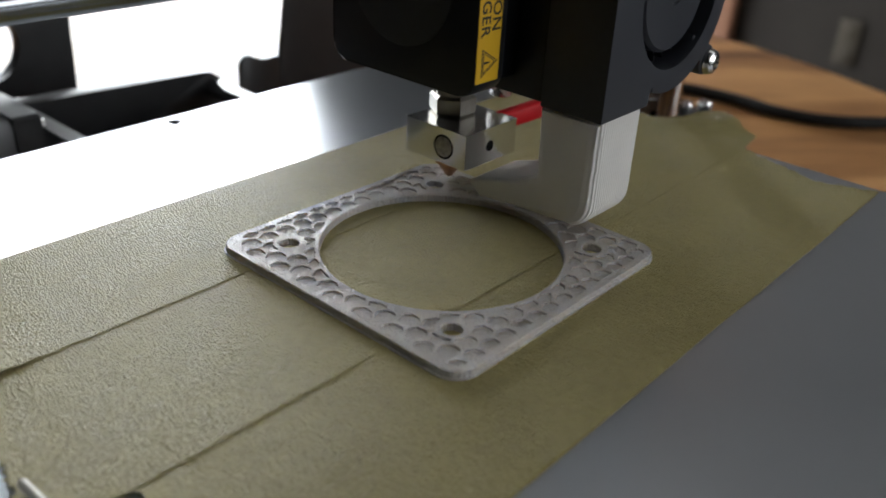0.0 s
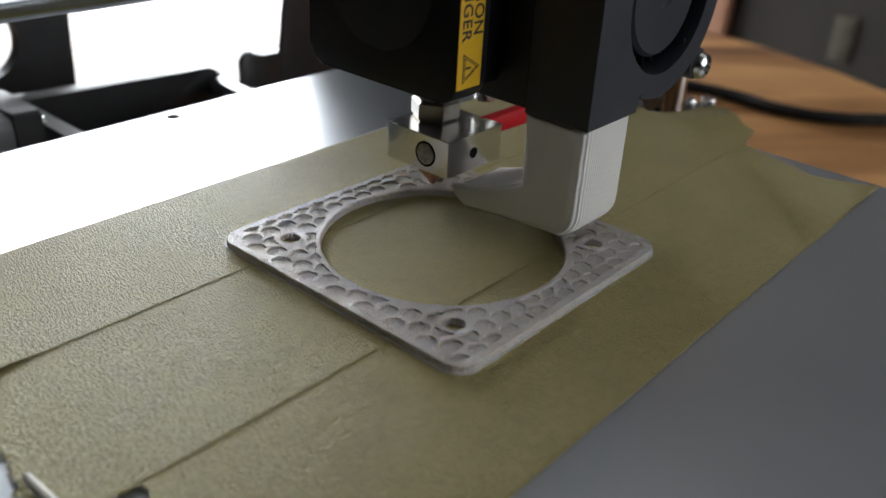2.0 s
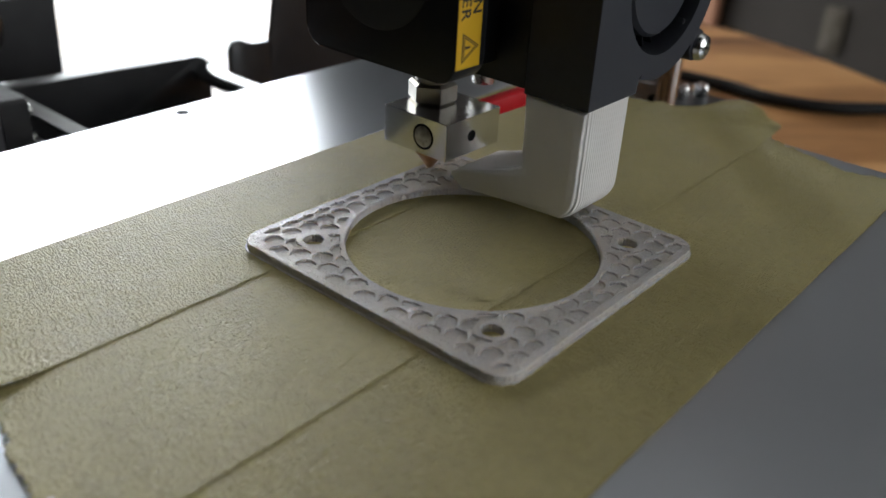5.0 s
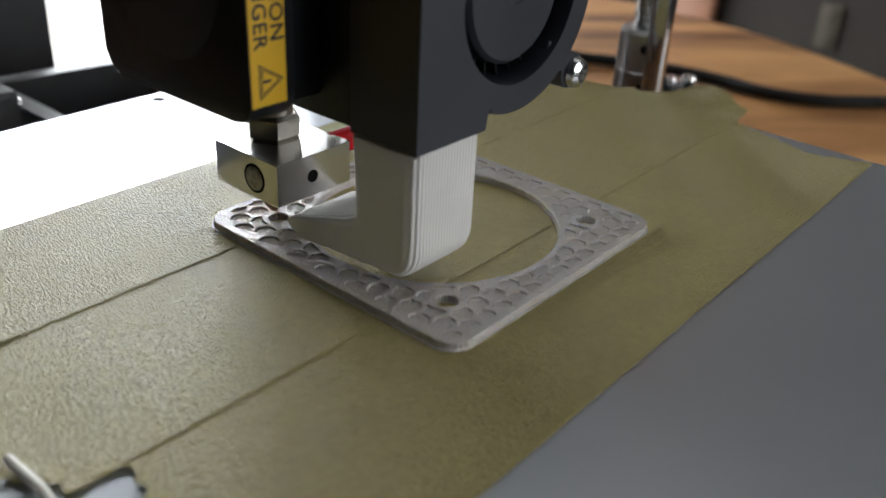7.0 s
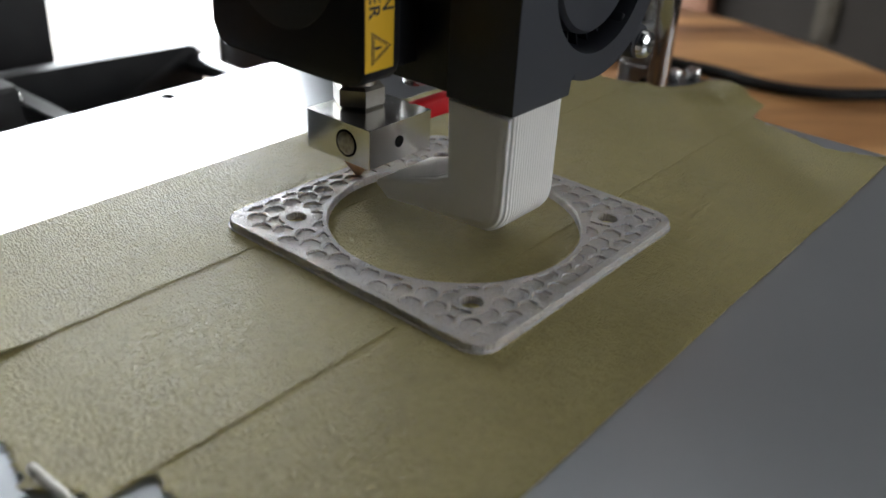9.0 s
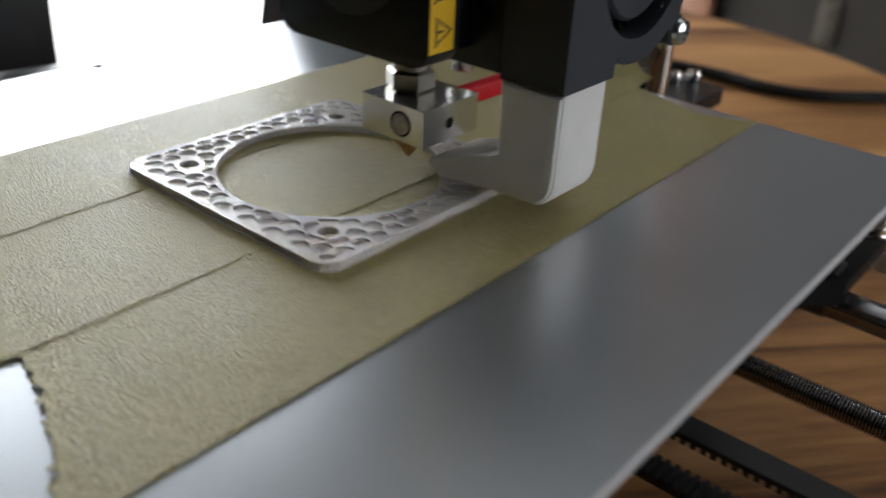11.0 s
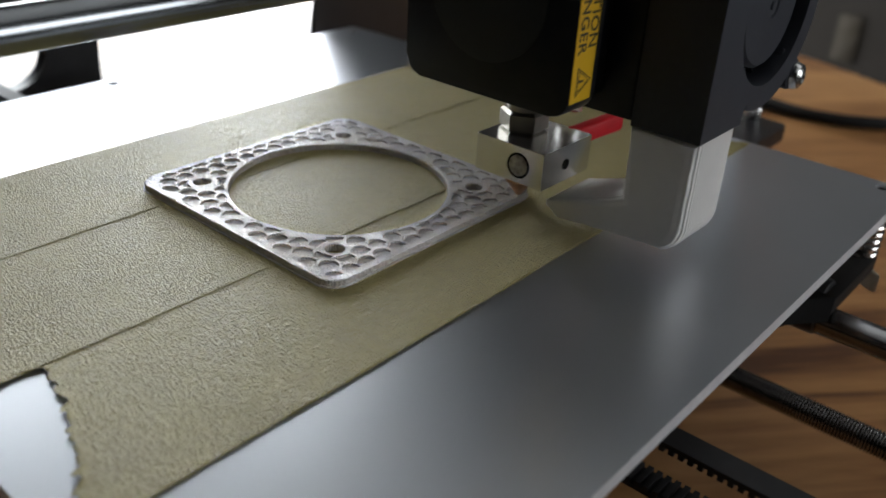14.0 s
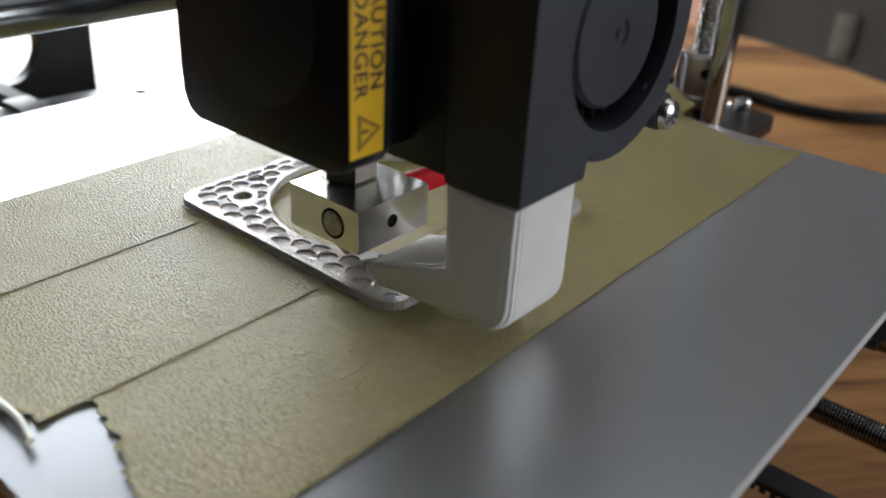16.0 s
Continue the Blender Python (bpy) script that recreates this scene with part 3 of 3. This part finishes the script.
# ---- masking tape on the bed ----
def strip(name, y0, y1, x_left, x_right, z, seed, ragged, label, lift=None):
    """One strip of tape: x_left and x_right give its torn ends at a share s of its width."""
    rnd = random.Random(seed)
    nx, ny = 260, 72
    bm = bmesh.new()
    grid = []
    jl = [rnd.uniform(-1, 1) * ragged * 0.7 + 1.6 * ragged * noise.noise(Vector((j * 0.31, seed, 1))) for j in range(ny + 1)]
    jr = [rnd.uniform(-1, 1) * ragged * 0.5 + 1.3 * ragged * noise.noise(Vector((j * 0.27, seed, 8))) for j in range(ny + 1)]
    for j in range(ny + 1):
        s = j / ny
        xa, xb = x_left(s) + jl[j], x_right(s) + jr[j]
        row = []
        for i in range(nx + 1):
            u = i / nx
            u = u + 0.08 * math.sin(math.tau * u) * -0.5
            x = xa + (xb - xa) * u
            wob = 0.018 * noise.noise(Vector((x * 0.35, seed, 3))) if j in (0, ny) else 0
            y = y0 + (y1 - y0) * s + wob
            zz = z + 0.010 * (0.5 + 0.5 * noise.noise(Vector((x * 0.5, y * 0.9, 5))))
            end = min(x - xa, xb - x)
            zz += 0.06 * max(0, 1 - end / 0.22) * (0.5 + 0.5 * noise.noise(Vector((x * 3, y * 4, seed + 7))))
            edge = min(y - y0, y1 - y)
            zz += (0.007 if y - y0 < 1 and y0 > -5 else 0.0) * max(0, 1 - edge / 0.2) ** 2 * (0.75 + 0.5 * noise.noise(Vector((x * 0.8, seed, 9))))
            if lift:
                zz += lift(x, y, s)
            row.append(bm.verts.new(V(x, y, zz)))
        grid.append(row)
    for j in range(ny):
        for i in range(nx):
            bm.faces.new((grid[j][i], grid[j][i + 1], grid[j + 1][i + 1], grid[j + 1][i]))
    ob = link_mesh(name, bm, TAPE, sharp=80)
    so = ob.modifiers.new("thickness", "SOLIDIFY")
    so.thickness, so.offset = 0.00011, -1
    return tagged(ob, label, "tape", "tape strips")


def ends(*pts):
    def f(s):
        for (s0, x0), (s1, x1) in zip(pts, pts[1:]):
            if s <= s1:
                return x0 + (x1 - x0) * (s - s0) / (s1 - s0)
        return pts[-1][1]
    return f


tape_far = strip("masking_tape", 2.28, 6.04, ends((0, -8.9), (0.15, -9.1), (0.5, -9.4), (1, -9.0)), ends((0, 11.3), (0.4, 11.0), (1, 11.4)), 0.030, 3, 0.05,
                 "strip of yellowish masking tape along the far side of the bed",
                 lambda x, y, s: 0.13 * max(0, (-7.3 - x) / 1.6) ** 2 * max(0, 1 - s * 2.6) if x < -7.3 else 0)
tape_mid = strip("masking_tape", -1.57, 2.34, ends((0, -9.05), (0.12, -9.1), (0.2, -9.5), (0.4, -9.32), (0.6, -9.2), (0.72, -9.0), (0.92, -8.85), (1, -8.6)),
                 ends((0, 11.15), (0.04, 12.4), (0.11, 12.45), (0.28, 12.75), (0.42, 12.95), (0.54, 12.8), (0.62, 12.2), (0.72, 11.7), (0.84, 11.5), (0.92, 11.7), (1, 11.3)), 0.022, 5, 0.06,
                 "strip of yellowish masking tape whose torn end overhangs the bed",
                 lambda x, y, s: (0.30 * ((x - 10.8) / 2.2) ** 2 + 0.07 * math.sin(x * 2.2 + y * 2.3) * min(1, (x - 10.8))) * min(1, max(0.12, (s - 0.04) / 0.26)) if x > 10.8 else 0)
tape_near = strip("masking_tape", -5.42, -1.50, ends((0, -9.0), (0.05, -9.35), (0.12, -9.48), (0.32, -9.03), (0.42, -8.87), (0.64, -8.55), (0.7, -8.44), (0.96, -8.2), (1, -8.5)),
                  ends((0, 10.98), (0.12, 10.72), (0.26, 10.58), (0.39, 10.36), (0.5, 10.55), (0.71, 10.83), (0.95, 11.13), (1, 11.3)), 0.014, 8, 0.06,
                  "strip of yellowish masking tape with ragged torn end on bare metal",
                  lambda x, y, s: 0.011 * max(0, 1 - abs(y + 1.90 + 0.29 * (x + 6.9)) / 0.11) if -7.5 < x < -4.0 else 0)

strand = sweep("filament_strand", [(-9.27, -0.50, 0.16), (-9.25, -0.9, 0.13), (-9.24, -1.35, 0.13), (-9.34, -1.93, 0.10)], 0.075, STRAND)
tagged(strand, "short ivory scrap of plastic filament lying on the tape", "filament")

# ---- the part being printed ----
def printed_plate():
    top, half, rc, rin, hole = 0.205, 3.34, 0.5, 2.62, 2.28
    cells = []
    pitch = 0.455
    rnd = random.Random(4)

    def clear(x, y):
        q = Vector((max(abs(x) - (half - rc), 0), max(abs(y) - (half - rc), 0))).length
        d = rc - q if (abs(x) > half - rc and abs(y) > half - rc) else min(half - abs(x), half - abs(y))
        d = min(d - 0.07, math.hypot(x, y) - rin)
        for sx in (-1, 1):
            for sy in (-1, 1):
                d = min(d, math.hypot(x - sx * hole, y - sy * hole) - 0.27)
        return d

    def cell(x, y, sq, phase):
        pts = []
        for k in range(18):
            a = k * math.tau / 18
            c = math.cos(math.pi / 6) / math.cos((a % (math.pi / 3)) - math.pi / 6)
            r = 0.212 * (0.5 + 0.5 * c) * 1.02
            ca, sa = math.cos(a + phase), math.sin(a + phase) * sq
            while r > 0.05 and clear(x + r * ca, y + r * sa) < 0.075:
                r -= 0.008
            pts.append((x + r * ca, y + r * sa, r))
        return pts

    for a in range(-9, 10):
        for b in range(-9, 10):
            x, y = pitch * (a + 0.5 * (b % 2)) + 0.11, pitch * 0.866 * b + 0.05
            if abs(x) > half or abs(y) > half or clear(x, y) < 0.06:
                continue
            p = cell(x, y, rnd.uniform(0.95, 1.03), math.pi / 6 + rnd.uniform(-0.1, 0.1))
            r = sum(q[2] for q in p) / 18
            if r > 0.09:
                cells.append((x, y, r, [q[:2] for q in p]))
    loops = []      # (points, kind)
    outer = round_rect(-half, half, -half, half, rc, 8)
    inner = [(rin * math.cos(k * math.tau / 96), rin * math.sin(k * math.tau / 96)) for k in range(96)]
    holes = [[(sx * hole + 0.225 * math.cos(k * math.tau / 24), sy * hole + 0.225 * math.sin(k * math.tau / 24)) for k in range(24)] for sx in (-1, 1) for sy in (-1, 1)]

    mouths = [c[3] for c in cells]
    pts, edges = [], []
    for lp in [outer, inner] + holes + mouths:
        s = len(pts)
        pts += [Vector(p) for p in lp]
        edges += [(s + k, s + (k + 1) % len(lp)) for k in range(len(lp))]
    co, _, faces, _, _, _ = geometry.delaunay_2d_cdt(pts, edges, [], 0, 1e-7)
    bm = bmesh.new()

    def ztop(x, y):
        return top + 0.012 * noise.noise(Vector((x * 2.5, y * 2.5, 1))) + 0.006 * noise.noise(Vector((x * 8, y * 8, 5)))

    vt = [bm.verts.new(V(c.x, c.y, ztop(c.x, c.y))) for c in co]
    for f in faces:
        c = sum((co[i] for i in f), Vector((0, 0))) / len(f)
        if not inside(c, outer) or inside(c, inner) or any(inside(c, h) for h in holes):
            continue
        if any(math.hypot(c.x - p[0], c.y - p[1]) < 0.3 and inside(c, m) for p, m in zip(cells, mouths)):
            continue
        bm.faces.new([vt[i] for i in f])

    def skirt(start, lp, rows):
        ring = [vt[start + k] for k in range(len(lp))]
        for grow, z in rows:
            cx, cy = sum(p[0] for p in lp) / len(lp), sum(p[1] for p in lp) / len(lp)
            nxt = []
            for px, py in lp:
                d = Vector((px - cx, py - cy))
                d = d * (1 + grow / d.length)
                nxt.append(bm.verts.new(V(cx + d.x, cy + d.y, z)))
            for k in range(len(lp)):
                bm.faces.new((ring[k], ring[(k + 1) % len(lp)], nxt[(k + 1) % len(lp)], nxt[k]))
            ring = nxt
        return ring

    s = 0
    skirt(s, outer, [(0.02, top - 0.02), (0.022, 0.07), (0.035, 0.062), (0.06, 0.055), (0.06, 0.033)])
    s += len(outer)
    skirt(s, inner, [(-0.03, top - 0.03), (-0.035, 0.025)])
    s += len(inner)
    for h in holes:
        skirt(s, h, [(-0.02, top - 0.02), (-0.02, 0.025)])
        s += len(h)
    for (x, y, r, q), lp in zip(cells, mouths):
        bm.faces.new(skirt(s, lp, [(-0.012, top - 0.01), (-0.022, top - 0.04), (-r * 0.22, 0.168), (-r * 0.6, 0.163)]))
        s += len(lp)
    for v in [v for v in bm.verts if not v.link_faces]:
        bm.verts.remove(v)
    return bm


printed = tagged(link_mesh("printed_plate", printed_plate(), PRINT, sharp=28), "half-printed pale grey plastic plate with honeycomb infill and round opening", "printed part")

# ---- print head (its origin lies under the middle of the heater block) ----
head = empty("extruder", "black print head with fans, heater block and white duct", "print head")

HUBBLACK = material("hub_black_plastic", (0.018, 0.0185, 0.021), rough=0.55, second=(0.022, 0.0225, 0.025), scale=300, spec=0.4)
fan = part("cooling_fan", prism(round_rect(-2.32, 1.80, 3.33, 7.5, 0.4), lambda u, v, h: (h, u, v), -2.52, -1.62, 0.05), BLACK, head, "black square cooling fan")
part("fan_hub", lathe((-2.515, -0.25, 5.45), (-1, 0, 0), [(1.42, 0), (1.42, 0.025), (1.38, 0.04)], seg=48), HUBBLACK, fan)
part("heatsink", box(-1.62, 0.9, -2.0, 1.6, 3.45, 7.6, 0.05), BLACK, head)
part("carriage", box(1.2, 4.2, 1.65, 4.7, 4.2, 8.4, 0.15), BLACK, head)

# warning sticker on the fan's side
sticker = part("warning_sticker", box(-2.50, -1.80, -2.335, -2.32, 3.66, 8.0), YELLOW, head, "yellow warning sticker with black letters", smooth=False)


def lettering(text, size, x, z, parent):
    cu = bpy.data.curves.new("lettering", "FONT")
    cu.body, cu.size, cu.extrude, cu.align_x, cu.align_y = text, size * CM, 0.00002, "RIGHT", "CENTER"
    cu.space_character, cu.offset = 1.08, 0.00006
    tmp = bpy.data.objects.new("tmp", cu)
    me = bpy.data.meshes.new_from_object(tmp)
    bpy.data.objects.remove(tmp)
    me.materials.clear()
    me.materials.append(INK)
    ob = new("lettering", me)
    ob.parent = parent
    # reads downwards on the side that faces the front
    ob.matrix_basis = Matrix.Translation(V(x, -2.338, z)) @ Matrix(((0, 1, 0), (0, 0, -1), (-1, 0, 0))).to_4x4()
    return ob


lettering("CAUTION", 0.37, -1.975, 4.66, sticker)
lettering("DANGER", 0.37, -2.30, 4.58, sticker)


def triangle(r, w):
    c = (-2.15, 4.06)
    pts = [(c[0] + r * 1.25, c[1]), (c[0] - r * 0.85, c[1] + r * 1.25), (c[0] - r * 0.85, c[1] - r * 1.25)]
    q = [(c[0] + (x - c[0]) * w, c[1] + (y - c[1]) * w) for x, y in pts]
    return flat_with_holes(pts, [q], lambda u, v, h: (u, h, v), -2.340, -2.336)


part("warning_symbol", triangle(0.235, 0.86), INK, sticker, smooth=False)
part("warning_symbol", triangle(0.175, 0.86), INK, sticker, smooth=False)
part("warning_symbol", prism([(-2.26, 4.03), (-2.10, 4.045), (-2.10, 4.075), (-2.26, 4.09)], lambda u, v, h: (u, h, v), -2.340, -2.336), INK, sticker, smooth=False)

# heater block, nut, nozzle
WORN_DARK = material("sooty_steel", (0.62, 0.60, 0.57), rough=0.36, metal=1.0, second=(0.24, 0.22, 0.20), scale=700, rough_var=0.1)
block = part("heater_block", flat_with_holes(round_rect(-0.96, 0.96, -0.94, 0.94, 0.03, 2), [], lambda u, v, h: (u, v, h), 0.93, 1.80), BLOCK, head, "milled aluminium heater block")
bv = block.modifiers.new("bevel", "BEVEL")
bv.width, bv.segments, bv.limit_method = 0.0002, 2, "ANGLE"
part("cartridge_ring", lathe((-0.958, -0.27, 1.35), (-1, 0, 0), [(0.30, 0), (0.30, 0.012), (0.26, 0.014), (0.255, 0.004)], seg=32), DARK, block)
part("heater_cartridge", lathe((-0.955, -0.27, 1.35), (-1, 0, 0), [(0.245, 0), (0.245, 0.02), (0.20, 0.035), (0.13, 0.03), (0.07, 0.045), (0.02, 0.04)], seg=28), WORN_DARK, block)
# A dark disc, not a hollow: the hole's shade is its colour.
part("screw_hole", lathe((-0.06, -0.936, 1.34), (0, -1, 0), [(0.13, 0), (0.13, 0.012), (0.115, 0.012), (0.10, 0.006)], seg=24), DARK, block)
WORN = material("worn_steel", (0.42, 0.395, 0.35), rough=0.38, metal=1.0, second=(0.32, 0.295, 0.255), scale=300, rough_var=0.08)
part("nut", lathe((0.1, 0.42, 1.80), (0, 0, 1), [(0.50, 0), (0.58, 0.06), (0.58, 0.42), (0.50, 0.48)], seg=6), WORN, head)
part("heat_break", tube((0.1, 0.42, 2.2), (0.1, 0.42, 3.6), 0.42, 24), WORN, head)
part("nozzle", lathe((-0.12, 0.22, 0.215), (0, 0, 1), [(0.05, 0), (0.07, 0.01), (0.32, 0.36), (0.36, 0.40), (0.36, 0.72)], seg=18), BRASS, head, "brass nozzle with baked residue")
part("spacer", tube((1.45, 0.0, 2.05), (1.45, 0.0, 3.1), 0.28, 24, bev=0.03), STEEL, head)
part("wire_sleeve", prism(round_rect(-0.16, 0.16, -0.3, 0.3, 0.12), lambda u, v, h: (0.8 + h, -0.35 + u - 0.25 * h, 1.55 + v * 0.8 + 0.12 * h), 0.0, 1.6, 0.03), RED, head, "red silicone wire sleeve")

# part-cooling blower with its mount and white duct
part("mount", box(-0.80, 1.15, -2.76, -0.9, 3.05, 8.2, 0.05), BLACK, head)
YF, YB = -4.30, -2.78
CX, CZ = 1.80, 5.25
outline = [(-0.82, 2.98), (0.98, 2.98), (1.0, 3.15)] + arc(1.22, 3.16, 0.22, 180, 115, 4) + arc(CX, CZ, 2.12, -110, 60, 26) + [(1.2, 7.75), (-0.82, 7.75)]
blower = part("blower", flat_with_holes(outline, [[(CX + 1.6 * math.cos(k * math.tau / 56), CZ + 1.6 * math.sin(k * math.tau / 56)) for k in range(56)]], lambda u, v, h: (u, h, v), YB, YF), SATIN, head, "satin black blower fan")
bb = blower.modifiers.new("bevel", "BEVEL")
bb.width, bb.segments, bb.limit_method, bb.angle_limit = 0.0004, 2, "ANGLE", radians(50)
part("back_wall", lathe((CX, YB - 0.02, CZ), (0, 1, 0), [(2.05, 0), (2.05, 0.06)], seg=48), BLACK, blower)
rotor = part("rotor", lathe((CX, -3.0, CZ), (0, -1, 0), [(1.28, 0), (1.28, 1.05), (1.2, 1.14), (0.25, 1.16), (0.22, 1.12), (0.10, 1.12), (0.08, 1.16)], seg=48), SATIN, blower, "round fan rotor hub")
for k in range(26):
    a = k * math.tau / 26
    bmv = prism([(1.29, -0.02), (1.52, 0.10), (1.52, 0.13), (1.29, 0.02)], lambda u, v, h: (CX + u * math.cos(a) - v * math.sin(a), h, CZ + u * math.sin(a) + v * math.cos(a)), -3.9, -3.0)
    part("blade", bmv, BLACK, rotor, smooth=False)
ear = part("ear", prism(arc(3.78, 3.46, 0.36, -200, 60, 12) + [(2.9, 4.2), (2.7, 3.6)], lambda u, v, h: (u, h, v), YB, YF + 0.12, 0.04), SATIN, blower)
part("screw", lathe((3.84, YF + 0.12, 3.42), (0, -1, 0), [(0.30, 0), (0.31, 0.05), (0.27, 0.17), (0.16, 0.22), (0.14, 0.14), (0.05, 0.14)], seg=20), STEEL, ear, "bright cross-head screw")

# the duct: straight down from the blower, then a wedge that points at the nozzle
profile = [(-4.28, 2.97), (-4.28, 1.2)] + arc(-3.60, 1.12, 0.68, 180, 250, 8) + [(-1.35, 0.40), (-1.02, 0.62), (-1.02, 0.72), (-1.9, 1.05), (-2.5, 1.28), (-2.76, 1.42), (-2.76, 2.97)]
def rounded_push(loop, h0, h1, r, steps=5):
    """The profile pushed along x, its two ends rounded off at the front and sharp towards the tip."""
    n = len(loop)
    normals = []
    for k in range(n):
        (ax, ay), (bx, by), (cx, cy) = loop[k - 1], loop[k], loop[(k + 1) % n]
        e, f = Vector((bx - ax, by - ay)).normalized(), Vector((cx - bx, cy - by)).normalized()
        m = Vector((-e.y - f.y, e.x + f.x))
        normals.append(m * (2 / max(0.5, m.dot(m))))
    rows = [(h0 + r * (1 - math.sin(a)), 1 - math.cos(a)) for a in (math.pi / 2 * (1 - k / steps) for k in range(steps + 1))]
    rows = rows + [(h0 + h1 - h, d) for h, d in reversed(rows)]
    bm = bmesh.new()
    rings = []
    for h, d in rows:
        ring = []
        for (u, v), m in zip(loop, normals):
            w = min(1, max(0, (-1.5 - u) / 1.2)) * (1 if v < 2.9 or u < -4 else 0.3)
            q = Vector((u, v)) + m * (d * r * w)
            ring.append(bm.verts.new(V(h, q.x, min(q.y, 2.97))))
        rings.append(ring)
    for p, q in zip(rings, rings[1:]):
        for k in range(n):
            bm.faces.new((p[k], p[(k + 1) % n], q[(k + 1) % n], q[k]))
    bm.faces.new(rings[0][::-1])
    bm.faces.new(rings[-1])
    return bm


duct = part("air_duct", rounded_push(profile, -0.80, 0.95, 0.26), LAYERED, head, "white printed plastic air duct with visible layers", sharp=50)


# ---- what moves ----
def motions():
    bed_rows = [(t, pose(BX * CM, y, 0)) for t, y in BED]
    for ob in (bed, tape_far, tape_mid, tape_near, strand):
        walk(ob, bed_rows)
    walk(printed, [(t, pose((BX + 0.15) * CM, y + 0.17 * CM, 0)) for t, y in BED])
    walk(belt_upper, [(t, pose(0, y - BED[0][1], 0)) for t, y in BED])
    walk(belt_lower, [(t, pose(0, BED[0][1] - y, 0)) for t, y in BED])
    walk(head, [(t, pose(x, 0, 0)) for t, x in HEAD])


motions()
